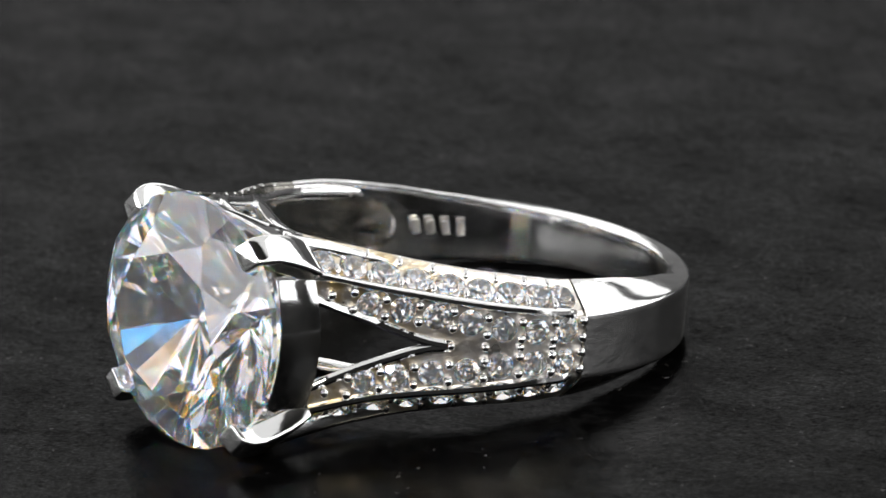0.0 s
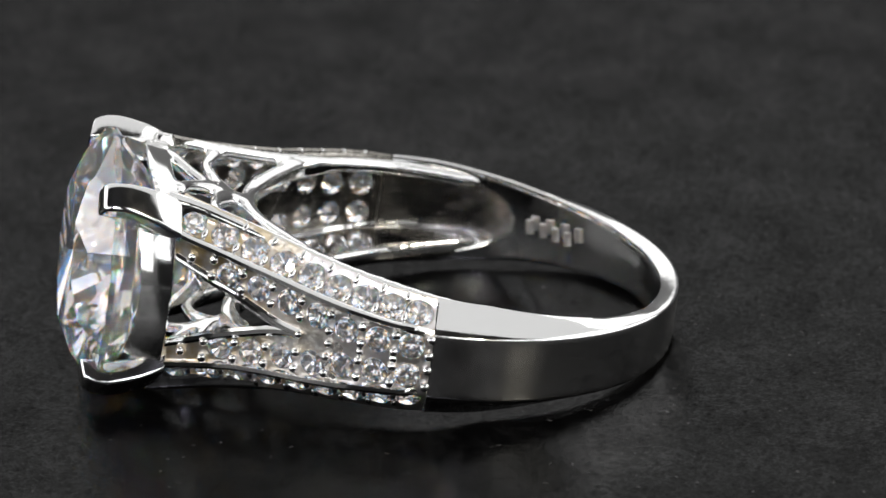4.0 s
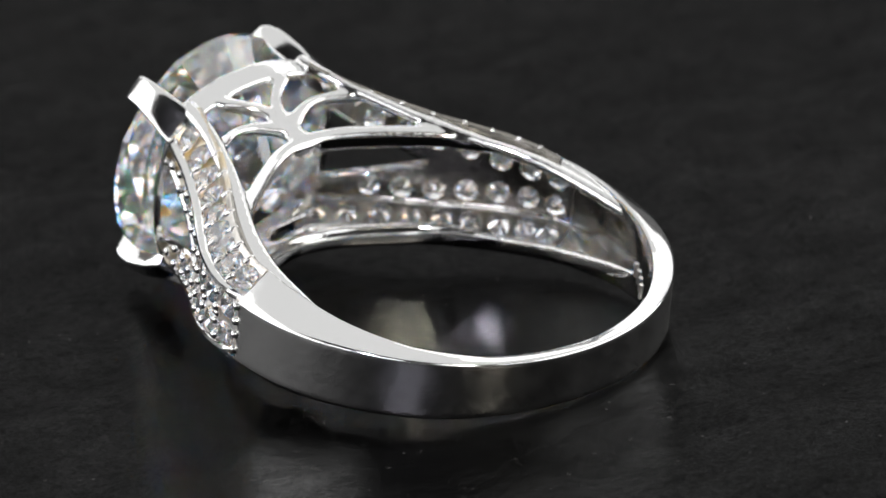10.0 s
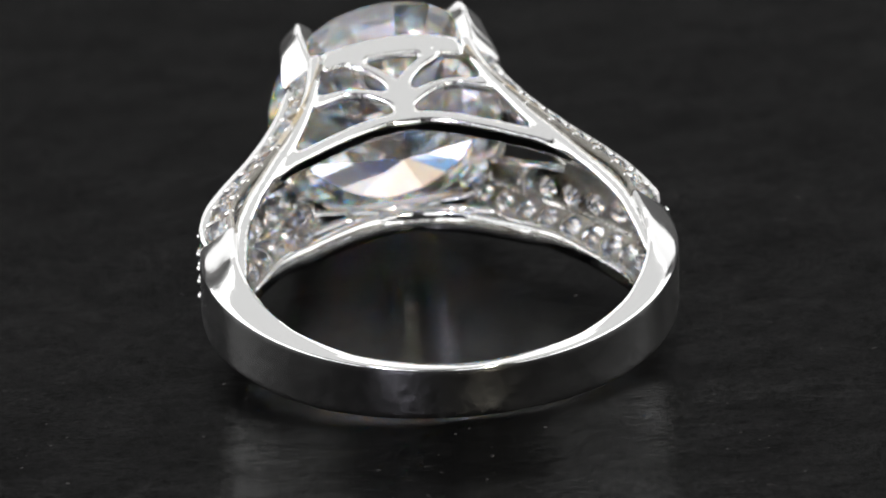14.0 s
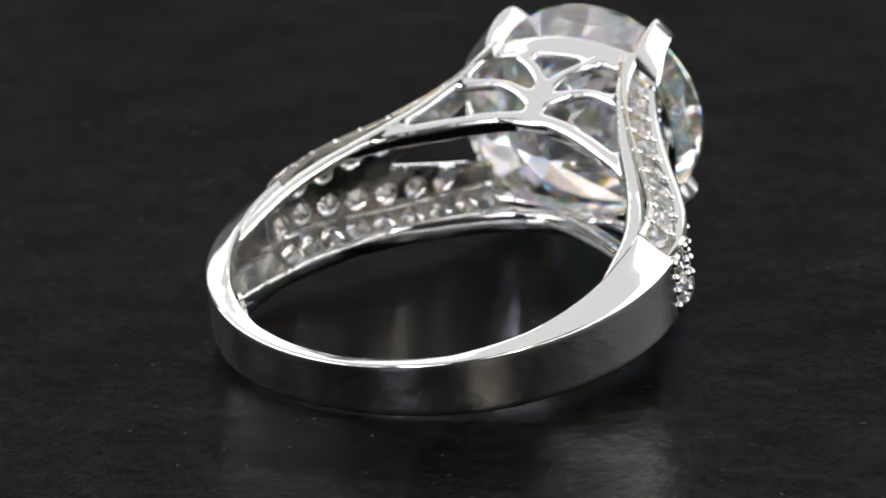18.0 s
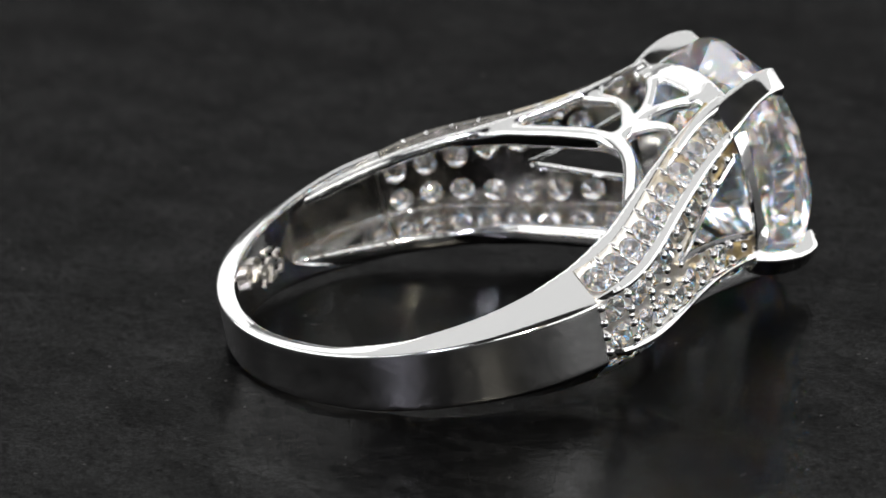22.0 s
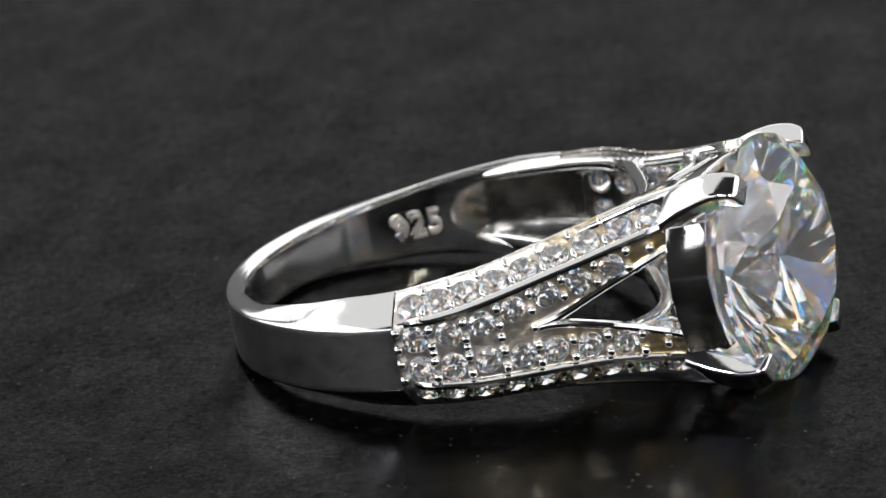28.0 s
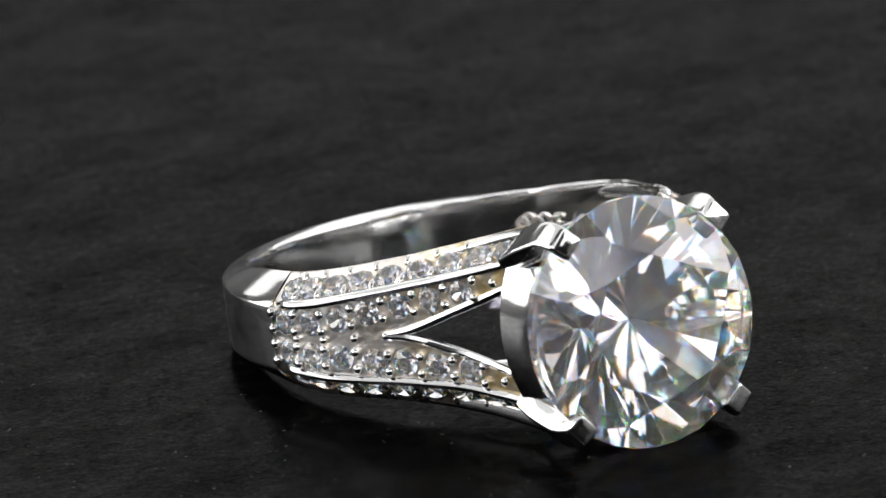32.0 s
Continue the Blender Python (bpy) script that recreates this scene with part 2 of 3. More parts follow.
def build_setting():
    # added enclosure, never in view; its tones shape what slate and silver reflect
    box_mesh("floor", (-1.0, -1.0, -0.05), (1.0, 1.0, -0.012), DARK, "matt black table cloth under the slate plate")
    box_mesh("ceiling", (-1.0, -1.0, 0.9), (1.0, 1.0, 0.92), DARK, "black cloth roof of the light tent")
    # the back is split in two tones to grade the slate's reflected brightness
    box_mesh("wall_north", (-1.0, 1.0, -0.05), (1.0, 1.02, 0.36), BACK, "unseen dark lower back wall, toned for the slate reflection")
    box_mesh("wall_upper_north", (-1.0, 1.0, 0.36), (1.0, 1.02, 0.92), UPPER, "unseen pale upper back wall, toned for the slate reflection")
    box_mesh("wall_south", (-1.0, -1.02, -0.05), (1.0, -1.0, 0.92), DARK, "black cloth front of the light tent")
    box_mesh("wall_east", (1.0, -1.02, -0.05), (1.02, 1.02, 0.92), TENT, "grey fabric side of the light tent")
    box_mesh("wall_west", (-1.02, -1.02, -0.05), (-1.0, 1.02, 0.92), TENT, "grey fabric side of the light tent")


def build_plate():
    """A round slate plate: a fine relief in the middle, a chipped rim."""
    bm = bmesh.new()
    rings, seg = [], 160
    radii = [0.0005 + 0.0007 * k for k in range(80)] + [0.06, 0.07, 0.085, 0.10, 0.125, 0.15]
    for r in radii:
        row = []
        for j in range(seg):
            a = 2 * math.pi * j / seg
            x, y = r * math.cos(a), r * math.sin(a)
            rel = noise.fractal(Vector((x * 90, y * 170, 3.1)), 0.8, 2.0, 4) * 0.00006
            near = min(1.0, max(0.0, (r - 0.004) / 0.004))
            row.append(bm.verts.new((x, y, -0.00008 + rel * near)))
        rings.append(row)
    rim = []
    for j in range(seg):
        a = 2 * math.pi * j / seg
        r = 0.152 + 0.002 * noise.noise(Vector((4 * math.cos(a), 4 * math.sin(a), 0)))
        rim.append(bm.verts.new((r * math.cos(a), r * math.sin(a), -0.004)))
    low = [bm.verts.new((0.15 * math.cos(2 * math.pi * j / seg), 0.15 * math.sin(2 * math.pi * j / seg), -0.012)) for j in range(seg)]
    rings += [rim, low]
    for a, b in zip(rings, rings[1:]):
        for j in range(seg):
            bm.faces.new((a[j], a[(j + 1) % seg], b[(j + 1) % seg], b[j]))
    bm.faces.new(rings[0])
    bm.faces.new(low)
    ob = part("slate_plate", bm, SLATE, None, "", True, 1)
    return tagged(ob, "black natural slate plate with a fine cleft surface", "slate plate")


# ---- the ring ----
# Ring space: x across the shoulders, y from the finger hole to the stone, z along the finger.
SHOULDER = [(10.17, 2.19), (10.0, 3.5), (9.45, 5.0), (8.45, 6.6), (7.3, 8.1), (6.32, 9.5), (5.52, 10.8), (4.9, 12.1), (4.5, 13.0)]
HEIGHTS = [(2.2, 1.32, 2.46), (3.3, 1.36, 2.56), (4.4, 1.47, 2.66), (6.5, 1.74, 2.9), (8.2, 1.98, 3.14), (10.0, 2.26, 3.52), (12.4, 2.8, 4.12), (13.2, 3.02, 4.34)]
THICK = 1.55
PATH = smooth_path([(x, y, 0) for x, y in SHOULDER], 60)


def shoulder_at(s):
    """Outer point, outward normal, outer and inner edge height at s (0 the corner, 1 the head) of the right shoulder."""
    f = s * (len(PATH) - 1)
    k = min(int(f), len(PATH) - 2)
    p = PATH[k].lerp(PATH[k + 1], f - k)
    a, b = PATH[max(k - 1, 0)], PATH[min(k + 2, len(PATH) - 1)]
    t = (b - a).normalized()
    ho, hi = lerp_table(HEIGHTS, p.y)
    return p, Vector((t.y, -t.x, 0)), ho, hi


def s_of_y(y):
    return float(np.interp(y, [p.y for p in PATH], np.linspace(0, 1, len(PATH))))


def even_steps(y0, y1, count):
    """Places at equal distances along the shoulder between two heights y."""
    fine = np.linspace(s_of_y(y0), s_of_y(y1), 200)
    pts = [shoulder_at(float(f))[0] for f in fine]
    run = np.concatenate([[0], np.cumsum([(b - a).length for a, b in zip(pts, pts[1:])])])
    return np.interp(np.linspace(0, run[-1], count), run, fine)


def side(p, right):
    return Vector((p[0] if right else -p[0], p[1], p[2]))


APEX = 8.4


def band_loop(p, n, ho, hi, thick, deep, low, skin=0.0, drop=0.0, sag=-0.012):
    """Closed section: outer face, sloped top, inner face with its hollow, mirrored below."""
    deep = min(deep, thick - 0.32)
    hr = hi - 0.42 if low is None else low
    dz = min(hr, ho - 0.1)
    q0, z0, q1, z1 = skin + 0.13, ho + 0.02 + 0.06 * (hi - ho), thick - 0.24, hi - 0.06 * (hi - ho)
    slope = [(q0 + (q1 - q0) * f, z0 + (z1 - z0) * f - sag * (1 if 0 < f < 1 else 0)) for f in (0, 0.1, 0.35, 0.65, 0.9, 1)]
    half = [(skin, ho * 0.4), (skin, ho - 0.3), (skin, ho - 0.12), (skin + 0.015, ho - 0.05), (skin + 0.06, ho), *slope,
            (thick - 0.14, hi), (thick - 0.03, hi - 0.06), (thick, hi - 0.2), (thick, hi - 0.3),
            (thick, min(hr, hi - 0.32)), (thick - deep * 0.5, (hr + dz) / 2), (thick - deep, dz), (thick - deep, dz * 0.7)]
    flat = [(q, z) for q, z in half] + [(q, -z - drop) for q, z in reversed(half)]
    return [p - n * q + Vector((0, 0, z)) for q, z in flat]


# degrees from the lowest point; half height outside and inside, thickness
BAND = [(0, 1.19, 1.1, 0.8), (30, 1.2, 1.2, 0.83), (50, 1.25, 1.46, 1.0), (70, 1.31, 1.92, 1.28), (85, 1.32, 2.28, 1.48), (99, 1.32, 2.46, 1.55)]


def build_band(ring):
    """The plain shank, in one sweep from shoulder to shoulder."""
    right = []
    for k in range(91):
        psi = radians(99 * k / 90)
        p = Vector((10.3 * math.sin(psi), 0.6 - 10.15 * math.cos(psi), 0))
        t = Vector((10.4 * math.cos(psi), 10.15 * math.sin(psi), 0)).normalized()
        d = math.degrees(psi)
        ho, hi, th = lerp_table(BAND, d)
        bowl = math.sqrt(max(0.0, 1 - ((80 - min(d, 80)) / 18) ** 2))
        deep = 1.23 * bowl ** 1.7
        low = 0.1 + (hi - 0.52) * bowl
        right.append(band_loop(p, Vector((t.y, -t.x, 0)), ho, hi, th, deep, min(low, hi - 0.4), 0.0, float(np.interp(d, [10, 40, 99], [0.0, 0.2, 0.2]))))
    left = [[Vector((-v.x, v.y, v.z)) for v in loop] for loop in right[1:]]
    bm = bmesh.new()
    loft(bm, left[::-1] + right)
    bm.normal_update()
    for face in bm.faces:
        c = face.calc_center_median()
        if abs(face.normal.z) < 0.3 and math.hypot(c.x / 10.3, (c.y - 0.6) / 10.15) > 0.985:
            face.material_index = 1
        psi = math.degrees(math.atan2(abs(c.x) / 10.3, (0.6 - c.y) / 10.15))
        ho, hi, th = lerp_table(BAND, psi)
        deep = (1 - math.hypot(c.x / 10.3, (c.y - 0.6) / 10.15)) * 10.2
        # faces in the hollow take the silver that is coloured darker as shade
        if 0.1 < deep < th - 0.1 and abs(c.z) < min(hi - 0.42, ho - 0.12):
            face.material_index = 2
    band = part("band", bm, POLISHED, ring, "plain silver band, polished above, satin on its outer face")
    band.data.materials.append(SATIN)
    band.data.materials.append(SHADED_HOLLOW)
    return band


def build_shoulder(ring, right):
    """A solid root that splits into two arms, all with a hollow inner side."""
    bm = bmesh.new()
    loops = []
    for k in range(25):
        s = s_of_y(2.2) + (s_of_y(APEX) - s_of_y(2.2)) * k / 24
        p, n, ho, hi = shoulder_at(s)
        loops.append([side(q, right) for q in band_loop(p, n, ho, hi, THICK, 1.23, None, 0.16, float(np.interp(p.y, [2.2, 6], [0.16, 0])), 0.2 if k > 0 else 0.0)])
    loft(bm, loops)
    for z in (1, -1):
        loops = []
        for k in range(21):
            y = APEX - 0.05 + (13.0 - APEX) * k / 20
            p, n, ho, hi = shoulder_at(s_of_y(y))
            zv = max(0.03, float(np.interp(y, [APEX - 0.1, 12.5, 13.0], [0.0, 1.85, 1.95])))
            hr = hi - 0.42
            dz = min(hr, ho - 0.1)
            half = [(0.16, zv), (0.16, zv + 0.1), (0.16, ho - 0.26), (0.16, ho - 0.12), (0.05, ho), (0.12, ho + 0.06), (0.36, ho + 0.26 * (hi - ho) - 0.2), (0.8, ho + 0.52 * (hi - ho) - 0.2), (1.18, ho + 0.76 * (hi - ho) - 0.2), (THICK - 0.26, hi - 0.04), (THICK - 0.16, hi), (THICK - 0.03, hi - 0.06), (THICK, hi - 0.2),
                    (THICK, hr), (0.93, (hr + dz) / 2), (0.3, dz), (0.3, zv + 0.03)]
            loops.append([side(p - n * q + Vector((0, 0, h * z)), right) for q, h in half])
        loft(bm, loops)
    return part("shoulder", bm, CAST, ring, "cast silver split shoulder set with small clear stones")


def build_rails(shoulder, right, up):
    z = 1 if up else -1
    edge, split = [], []
    for k in range(14):
        p, n, ho, hi = shoulder_at(s_of_y(2.22 + (13.1 - 2.22) * k / 13))
        if k == 0:
            edge.append(side(p - n * 0.36 + Vector((0, 0, (ho - 0.16) * z)), right))
            continue
        edge.append(side(p - n * 0.2 + Vector((0, 0, (ho + 0.03) * z)), right))
    bm = bmesh.new()
    bar(bm, edge, (0.1, 0.54, 0.58, 0.58, 0.58, 0.58, 0.56, 0.5), 0.4, (0.3, 0.2, 1), 48)
    part("rail", bm, POLISHED, shoulder)
    for k in range(9):
        y = APEX - 0.9 + (12.7 - APEX + 0.9) * k / 8
        p, n, ho, hi = shoulder_at(s_of_y(y))
        zv = float(np.interp(y, [APEX - 0.9, APEX, 12.7], [0.02, 0.14, 1.92]))
        split.append(side(p - n * 0.14 + Vector((0, 0, zv * z)), right))
    bm = bmesh.new()
    bar(bm, split, 0.34, 0.42, (0.3, 0.2, 1), 30)
    part("rail", bm, POLISHED, shoulder, "thin silver edge of the split")


def build_prong(ring, right, up):
    z = 1 if up else -1
    lean = -0.3 if right and up else 0.0
    rows = [(3.95, 12.55, 3.2, 0.86, 0.5), (3.98, 12.9, 3.38, 0.86, 0.52), (4.0, 13.5, 3.64, 0.78, 0.53), (3.98, 14.2, 3.86, 0.7, 0.54), (3.94, 14.8, 3.98, 0.64, 0.54),
            (3.88, 15.3, 3.98, 0.62, 0.53), (3.82, 15.65, 3.94, 0.61, 0.51), (3.79, 15.82, 3.91, 0.58, 0.48), (3.77, 15.9, 3.9, 0.53, 0.43), (3.76, 15.93, 3.89, 0.46, 0.37), (3.76, 15.94, 3.89, 0.12, 0.1)]
    loops = []
    for x, y, h, wt, wr in rows:
        loop = []
        f = min(1.0, max(0.0, (y - 12.6) / 1.6))
        er = Vector((0.62 + 0.12 * f, 0, 0.785 - 0.115 * f)).normalized()
        et = Vector((er.z, 0, -er.x))
        # the tip is cut to a slanted flat that looks outwards
        cut = 0.2 * min(1.0, max(0.0, (y - 15.3) / 0.35))
        x += lean * f
        for j in range(28):
            a = 2 * math.pi * (j + 0.5) / 28
            c, q = math.cos(a), math.sin(a)
            across = math.copysign(abs(q) ** 0.26, q) * wr
            loop.append(side(Vector((x, y - cut * across, h)) + et * (math.copysign(abs(c) ** 0.26, c) * wt) + er * across, right))
        loops.append(loop)
    loops = [[Vector((v.x, v.y, v.z * z)) for v in loop] for loop in loops]
    bm = bmesh.new()
    loft(bm, loops)
    return part("prong", bm, POLISHED, ring, "polished silver claw prong")


def build_collar(ring):
    """The two side plates of the band behind the stone."""
    for right in (True, False):
        loops = []
        for k in range(15):
            h = -2.75 + 5.5 * k / 14
            b = 1 - (h / 3.2) ** 2
            xr, xf = 4.4 + 0.85 * b, 3.8 + 0.78 * b
            row = [(xr, 12.74), (xr - 0.06, 12.68), (xr - 0.4, 12.72), (xf - 0.45, 14.2), (xf - 0.08, 14.28), (xf, 14.22)]
            loops.append([side((x, y, h), right) for x, y in row])
        bm = bmesh.new()
        loft(bm, loops)
        part("collar_plate", bm, POLISHED, ring, "smooth silver plate beside the stone")

def fused(bm, voxel, rounds):
    """Melts overlapping solids (in millimetres) into one smooth casting."""
    me = bpy.data.meshes.new("casting")
    bm.to_mesh(me)
    bm.free()
    tmp = bpy.data.objects.new("casting", me)
    scene.collection.objects.link(tmp)
    mod = tmp.modifiers.new("melt", "REMESH")
    mod.mode, mod.voxel_size, mod.adaptivity = "VOXEL", voxel, 0.0
    done = bpy.data.meshes.new_from_object(tmp.evaluated_get(bpy.context.evaluated_depsgraph_get()))
    bpy.data.objects.remove(tmp)
    out = bmesh.new()
    out.from_mesh(done)
    for k in range(rounds):
        bmesh.ops.smooth_vert(out, verts=out.verts, factor=0.5, use_axis_x=True, use_axis_y=True, use_axis_z=True)
    return out


def build_gallery(ring, up):
    """One casting: the inner rims, the finger arch, the arch behind the stone and openwork like a little tree."""
    z = 1 if up else -1

    def at(x, y, lift=0.0):
        return (x, y, (2.82 + (y - 9.8) * 0.37 + lift) * z)

    nrm = (0, -0.35, 0.94 * z)
    bm = bmesh.new()
    foot = 8.95 if up else 9.3
    bar(bm, [at(0, foot, -0.1), at(0, 9.6), at(0, 10.4), at(0, 11.35)], (2.6 if up else 1.7, 1.3, 1.05, 1.1, 0.9), 0.62, nrm, 18, 12)
    for sx in (-1, 1):
        bar(bm, [at(0.05 * sx, 10.8), at(0.42 * sx, 11.45), at(1.05 * sx, 12.05), at(1.9 * sx, 12.6)], (0.9, 0.75, 0.62, 0.6, 0.75), 0.6, nrm, 18, 12)
        bar(bm, [at(0, 10.1), at(0.7 * sx, 10.5), at(1.6 * sx, 10.85), at(2.6 * sx, 10.92, 0.02), at(4.15 * sx, 10.25, 0.3)], (1.0, 0.8, 0.55, 0.5, 0.7), 0.6, nrm, 22, 12)
        rim = [(8.85, -3.0, 1.3), (8.72, -1.3, 1.56), (8.6, 0.4, 1.8), (8.3, 2.3, 2.04), (7.6, 4.1, 2.26), (7.0, 5.25, 2.4), (6.08, 6.8, 2.68), (5.22, 8.15, 2.94),
               (4.32, 10.0, 3.34), (3.82, 11.2, 3.64), (3.52, 12.3, 3.88), (3.4, 13.2, 4.05)]
        wide, thick, lean = (0.25, 0.55, 0.75, 0.86, 0.86, 0.84, 0.82, 0.78, 0.74, 0.7, 0.7, 0.8), (0.35, 0.6, 0.62, 0.62, 0.62, 0.6, 0.6, 0.6, 0.6, 0.6, 0.6, 0.6), 0.38
        if not up:
            # the lower rims are thin and upright, with a plain face towards the finger
            wide, thick, lean = tuple(w * 0.62 for w in wide), tuple(k * 1.4 for k in thick), 0.0
            rim = [(x + 0.14, y, h + 0.12) for x, y, h in rim]
        bar(bm, [(x * sx, y, h * z) for x, y, h in rim], wide, thick, (lean * sx, 0, 0.92 * z), 60, 12)
    half = [(7.5, 4.2, 2.1), (7.1, 4.95, 2.2), (6.65, 5.65, 2.28), (6.1, 6.3, 2.34), (5.45, 6.86, 2.39), (4.6, 7.4, 2.42), (3.6, 8.03, 2.44), (2.4, 8.7, 2.46), (1.2, 9.18, 2.48)]
    arch = [(-x, y, h) for x, y, h in half] + [(0, 9.38, 2.5)] + half[::-1]
    bar(bm, [(x, y, h * z) for x, y, h in arch], (0.25, 0.6, 0.7, 0.72, 0.72, 0.72, 0.72, 0.7, 0.6, 0.25), (0.25, 0.7, 0.95, 1.0, 1.0, 1.0, 1.0, 0.95, 0.7, 0.25), nrm, 64, 12, 0.6)
    loops = []
    for k in range(23):
        x = -3.9 + 7.8 * k / 22
        b = 1 - (x / 3.9) ** 2
        zf, zr = 3.75 + 0.72 * b, 3.62 + 0.52 * b
        yf, yr = 13.5 + 0.3 * b, 12.2 + 0.45 * b
        row = [(yr, zr), (yr + 0.06, zr + 0.05), (yf - 0.05, zf + 0.03), (yf, zf - 0.04), (yf - 0.03, zf - 0.42), (yr + 0.1, zr - 0.4), (yr, zr - 0.32)]
        loops.append([Vector((x, y, h * z)) for y, h in row])
    loft(bm, loops)
    bmesh.ops.recalc_face_normals(bm, faces=bm.faces)
    part("gallery", fused(bm, 0.085, 9 if up else 5), POLISHED, ring, "smooth silver openwork gallery with curved branches")


def frame_at(p, normal, along):
    zc = Vector(normal).normalized()
    xc = (Vector(along) - zc * Vector(along).dot(zc)).normalized()
    yc = zc.cross(xc)
    return Matrix(((xc.x, yc.x, zc.x, p[0] * MM), (xc.y, yc.y, zc.y, p[1] * MM), (xc.z, yc.z, zc.z, p[2] * MM), (0, 0, 0, 1)))


def mesh_of(bm, name, mat, smooth=False):
    bmesh.ops.recalc_face_normals(bm, faces=bm.faces)
    bmesh.ops.scale(bm, vec=(MM,) * 3, verts=bm.verts)
    me = bpy.data.meshes.new(name)
    bm.to_mesh(me)
    bm.free()
    me.materials.append(mat)
    if smooth:
        me.shade_smooth()
    return me


def drill(ob, seats):
    """Bores the round seats (pose, radius, depth in millimetres) through a cast wall."""
    bm = bmesh.new()
    for m, radius, depth in seats:
        made = bmesh.ops.create_cone(bm, cap_ends=True, segments=18, radius1=radius * MM, radius2=radius * MM, depth=(depth + 0.6) * MM)
        bmesh.ops.transform(bm, matrix=m @ Matrix.Translation((0, 0, (0.6 - depth) / 2 * MM)), verts=made["verts"])
    me = bpy.data.meshes.new("seat_cutter")
    bm.to_mesh(me)
    bm.free()
    tool = bpy.data.objects.new("seat_cutter", me)
    scene.collection.objects.link(tool)
    mod = ob.modifiers.new("seats", "BOOLEAN")
    mod.object, mod.operation, mod.solver, mod.use_self = tool, "DIFFERENCE", "EXACT", True
    done = bpy.data.meshes.new_from_object(ob.evaluated_get(bpy.context.evaluated_depsgraph_get()))
    ob.modifiers.clear()
    name = ob.data.name
    ob.data = done
    done.name = name
    done.shade_smooth()
    done.set_sharp_from_angle(angle=radians(38))
    bpy.data.objects.remove(tool)


def build_small_stones(hosts):
    seats = []
    rng = random.Random(5)
    gem = mesh_of(small_cut(0.65), "gem", SMALL_STONE)
    slim = mesh_of(small_cut(0.56), "gem", SMALL_STONE)
    big = mesh_of(small_cut(0.63), "gem", SMALL_STONE)
    bm = bmesh.new()
    bmesh.ops.create_uvsphere(bm, u_segments=12, v_segments=8, radius=0.215)
    bead = mesh_of(bm, "bead", BEAD, True)
    bm = bmesh.new()
    bmesh.ops.create_uvsphere(bm, u_segments=10, v_segments=7, radius=0.2)
    grain = mesh_of(bm, "bead", BEAD, True)
    bm = bmesh.new()
    bmesh.ops.create_uvsphere(bm, u_segments=12, v_segments=8, radius=1)
    bmesh.ops.scale(bm, vec=(0.15, 0.3, 0.15), verts=bm.verts)
    grip = mesh_of(bm, "grip", BEAD, True)
    for right in (True, False):
        for up in (True, False):
            z = 1 if up else -1
            # channel on the sloped top
            ss = even_steps(2.95, 12.3, 9)
            for k, s in enumerate(ss):
                p, n, ho, hi = shoulder_at(float(s))
                t = Vector((-n.y, n.x, 0))
                q = float(np.interp(p.y, [2.8, 12.4], [0.9, 0.78]))
                c = p - n * q + Vector((0, 0, ho + (hi - ho) * q / THICK - 0.14))
                nr = n * (hi - ho) + Vector((0, 0, THICK))
                wob = Vector((rng.uniform(-0.1, 0.1), rng.uniform(-0.1, 0.1), rng.uniform(-0.1, 0.1)))
                m = frame_at(side((c.x, c.y, c.z * z), right), side((nr.x, nr.y, nr.z * z), right) + wob, side((t.x, t.y, 0.15 * z), right))
                made = shared("gem", gem if k < 8 else slim, hosts[right], m @ Matrix.Rotation(rng.uniform(0, 6.28), 4, "Z"))
                seats.append((made.matrix_basis.copy(), 0.55 if k < 8 else 0.5, 0.45, right, up, p.y))
                if k < 8:
                    p2, n2, ho2, hi2 = shoulder_at(float((s + ss[k + 1]) / 2))
                    nr2 = n2 * (hi2 - ho2) + Vector((0, 0, THICK))
                    for f in (0.31, 0.83):
                        c = p2 - n2 * (THICK * f) + Vector((0, 0, ho2 + (hi2 - ho2) * f + 0.0))
                        shared("grip", grip, hosts[right], frame_at(side((c.x, c.y, c.z * z), right), side((nr2.x, nr2.y, nr2.z * z), right), side((-n2.y, n2.x, 0), right)))
            # pavé rows on the outer face
            ss = even_steps(3.1, 10.5, 7)
            for k, s in enumerate(ss):
                p, n, ho, hi = shoulder_at(float(s))
                t = Vector((-n.y, n.x, 0))
                row = float(np.interp(p.y, [3.1, 4.5, 5.6, 6.7, 10.45], [0.68, 0.70, 0.78, 1.0, 1.63]))
                c = p - n * 0.2 + Vector((0, 0, row))
                wob = Vector((rng.uniform(-0.12, 0.12), rng.uniform(-0.12, 0.12), rng.uniform(-0.12, 0.12)))
                m = frame_at(side((c.x, c.y, c.z * z), right), side((n.x, n.y, 0.02 * z), right) + wob, side((t.x, t.y, 0.1), right))
                made = shared("gem", big, hosts[right], m @ Matrix.Rotation(rng.uniform(0, 6.28), 4, "Z"))
                seats.append((made.matrix_basis.copy(), 0.53, 0.75, right, up, p.y))
            gaps = [0.012] + [float(a + b) / 2 for a, b in zip(ss, ss[1:])] + [float(2 * ss[6] - (ss[5] + ss[6]) / 2), s_of_y(12.0)]
            for k, s in enumerate(gaps, -1):
                p, n, ho, hi = shoulder_at(max(0.012, s))
                row = float(np.interp(p.y, [3.3, 4.5, 5.6, 6.7, 10.45, 12], [0.68, 0.70, 0.78, 1.0, 1.63, 2.1]))
                offs = (-0.36, 0.36) if k < 7 else (0.0,)
                if k in (0, 1, 2, 3) and up:
                    c = p - n * 0.1
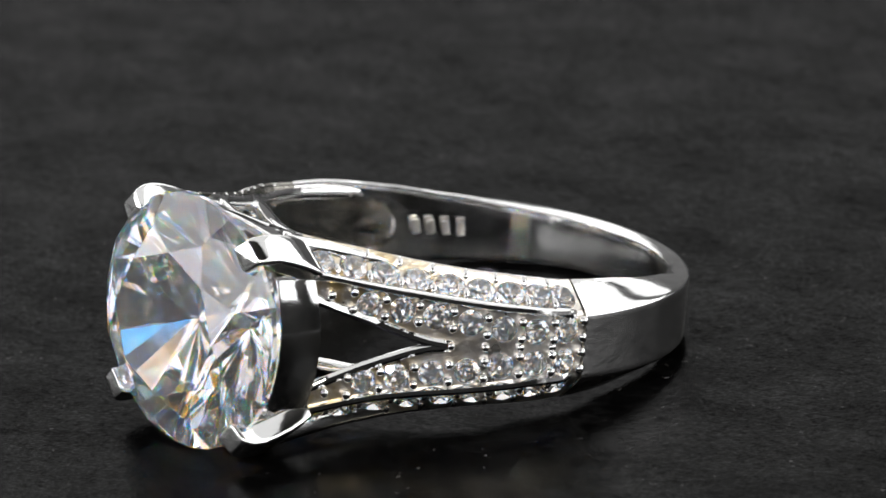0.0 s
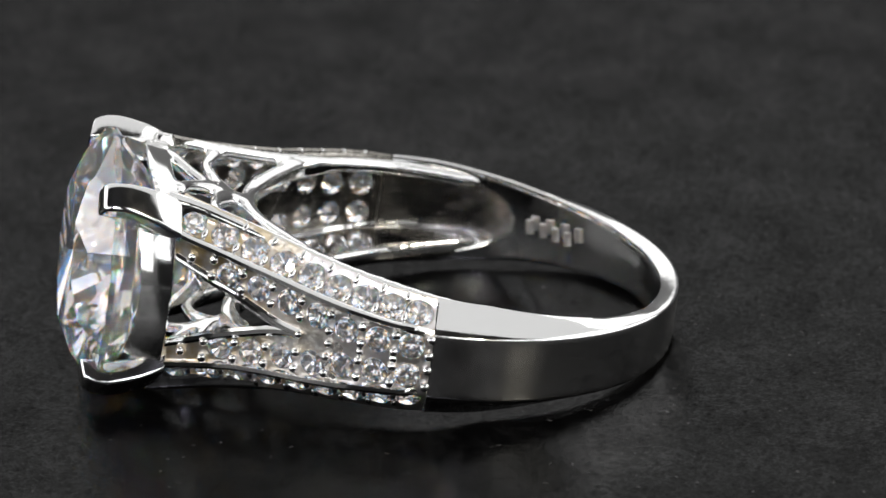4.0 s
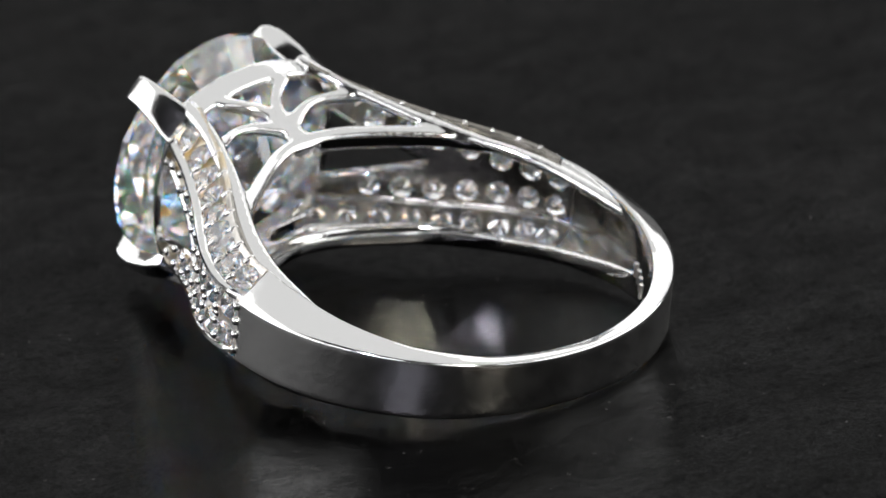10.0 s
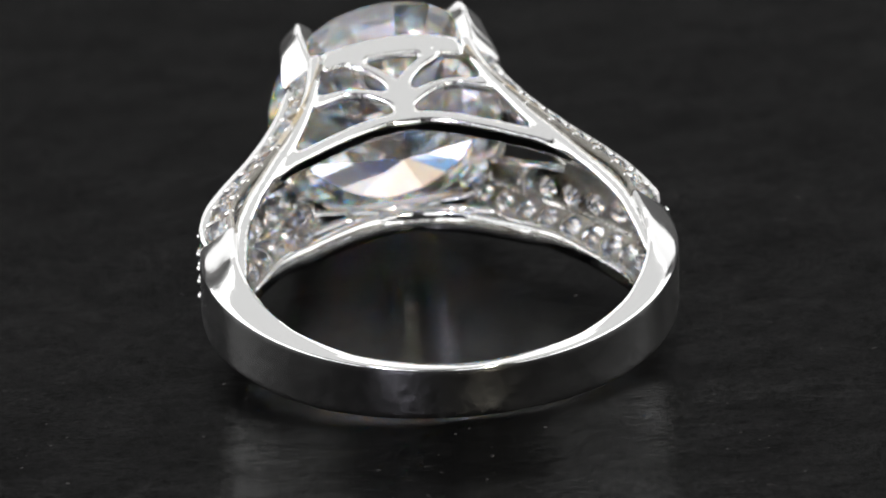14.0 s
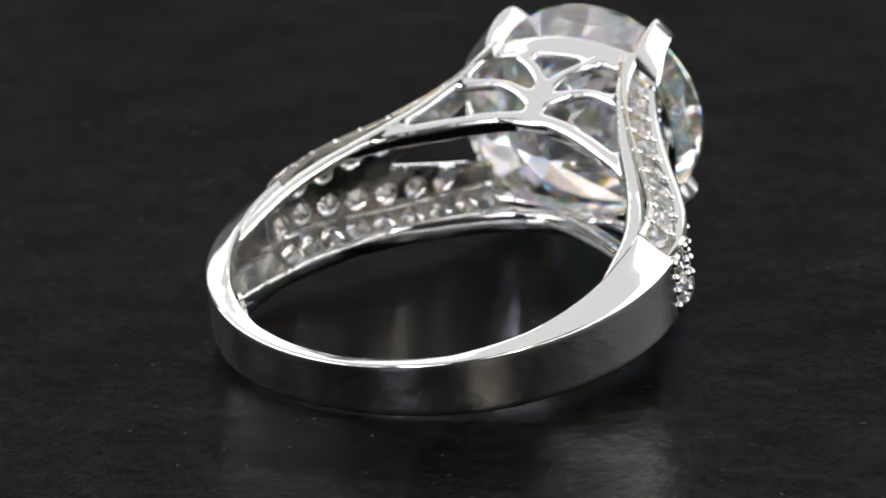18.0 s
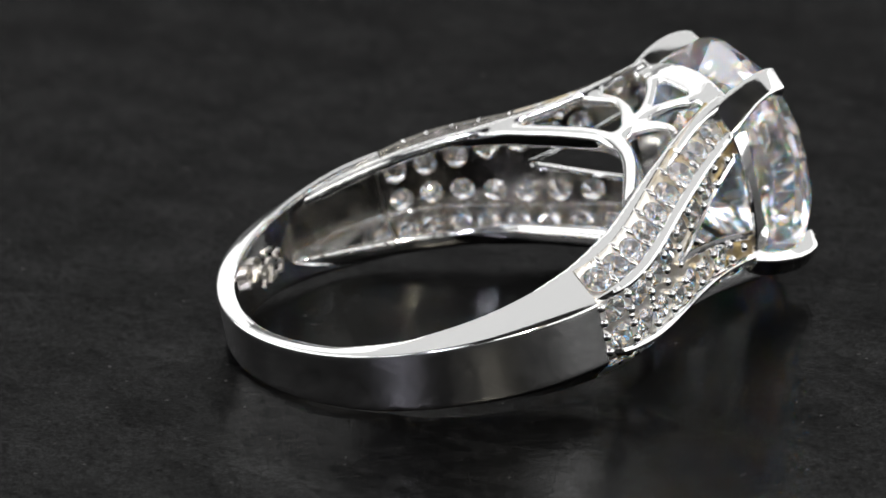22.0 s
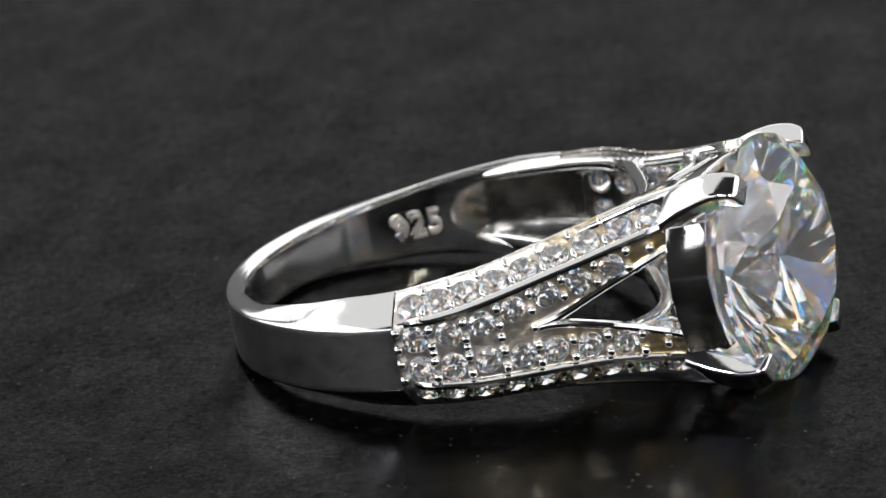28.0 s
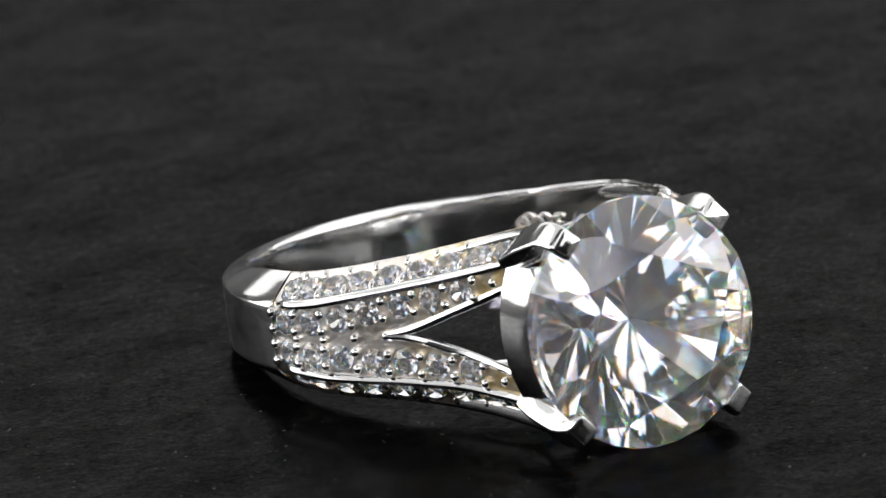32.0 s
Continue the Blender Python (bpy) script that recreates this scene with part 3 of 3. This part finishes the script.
                    shared("bead", grain, hosts[right], Matrix.Translation(side(c, right) * MM))
                for o in offs:
                    c = p - n * 0.03 + Vector((0, 0, row + o))
                    shared("bead", bead, hosts[right], Matrix.Translation(side((c.x, c.y, c.z * z), right) * MM))

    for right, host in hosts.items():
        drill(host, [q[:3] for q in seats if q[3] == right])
        # inward faces get the silver with shade in its colour
        host.data.materials.append(SHADED_HOLLOW)
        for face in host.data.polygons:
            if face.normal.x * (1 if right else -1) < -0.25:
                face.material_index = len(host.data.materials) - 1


def build_marks(ring):
    def inner(ang, h, out=0.0):
        o = Vector((math.sin(radians(ang)), -math.cos(radians(ang)), 0))
        return o, Vector((0, 0.55, 0)) + o * (8.85 - out) + Vector((0, 0, h))

    curve = bpy.data.curves.new("hallmark", "FONT")
    curve.body, curve.size, curve.extrude = "925", 1.5, 0.09
    curve.align_x, curve.align_y = "CENTER", "CENTER"
    tmp = bpy.data.objects.new("hallmark", curve)
    scene.collection.objects.link(tmp)
    me = bpy.data.meshes.new_from_object(tmp.evaluated_get(bpy.context.evaluated_depsgraph_get()))
    bpy.data.objects.remove(tmp)
    me.transform(Matrix.Scale(MM, 4))
    me.materials.append(CAST)
    o, p = inner(-52.5, -0.25)
    ob = shared("hallmark", me, ring, frame_at(p, -o, (o.y, -o.x, 0)), "raised 925 hallmark inside the band")
    for k in range(4):
        o, p = inner(50.5 + (k - 1.5) * 4.2, 0.0, 0.02)
        bm = bmesh.new()
        t = Vector((o.y, -o.x, 0))
        bar(bm, [p - Vector((0, 0, 0.3)) + t * 0.06, p + t * 0.0, p + Vector((0, 0, 0.3)) - t * 0.04], 0.36, 0.2, o, 8)
        part("stamp", bm, CAST, ring)


def build_ring():
    ring = tagged(new("finger_ring"), "polished silver ring with large clear round stone, lying on slate", "ring")
    build_band(ring)
    hosts = {}
    for right in (True, False):
        hosts[right] = build_shoulder(ring, right)
        for up in (True, False):
            build_rails(hosts[right], right, up)
            build_prong(ring, right, up)
    build_collar(ring)
    build_gallery(ring, True)
    build_gallery(ring, False)
    bm = brilliant(5.3)
    bmesh.ops.rotate(bm, matrix=Matrix.Rotation(radians(-90), 3, "X"), verts=bm.verts)
    bmesh.ops.translate(bm, vec=(0.04, 15.2, -0.05), verts=bm.verts)
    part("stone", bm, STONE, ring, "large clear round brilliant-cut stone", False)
    build_small_stones(hosts)
    build_marks(ring)
    return ring


build_setting()
plate = build_plate()
finger_ring = build_ring()

# How the ring lies on the plate: turned 8 degrees, its head tipped up 10 degrees.
LIE = pose(0, 0, 0.0019) @ pose(0, 0, 0, 0, 0, -8) @ pose(0, 0, 0, 10, 0, 0) @ pose(-0.0005, 0, 0.00075)


def motions():
    # seconds and the degrees to which the slightly unsteady turntable has turned
    rows = [(0, 139.7), (1, 130.9), (2, 121.8), (3, 112.6), (4, 103.9), (4.5, 99.6), (6.5, 82.4), (7, 78.1), (8, 68.8), (9, 59.6), (10, 51.2), (11, 42.2),
            (12, 33.8), (13, 25.0), (13.5, 20.8), (14, 16.0), (14.5, 11.8), (16.5, -7.3), (17, -11.8), (18, -21.2), (19, -29.9), (19.5, -33.6), (20,
            -38.1), (21, -46.5), (22, -54.7), (22.5, -59.7), (23, -63.7), (24, -72.8), (24.5, -77.3), (26.5, -93.9), (27, -98.4), (28, -107.1), (29,
            -115.5), (30, -124.0), (31, -133.3), (32, -142.3)]
    walk(plate, [(t, pose(0, 0, 0, 0, 0, turn)) for t, turn in rows])
    walk(finger_ring, [(t, pose(0, 0, 0, 0, 0, turn) @ LIE) for t, turn in rows])


motions()
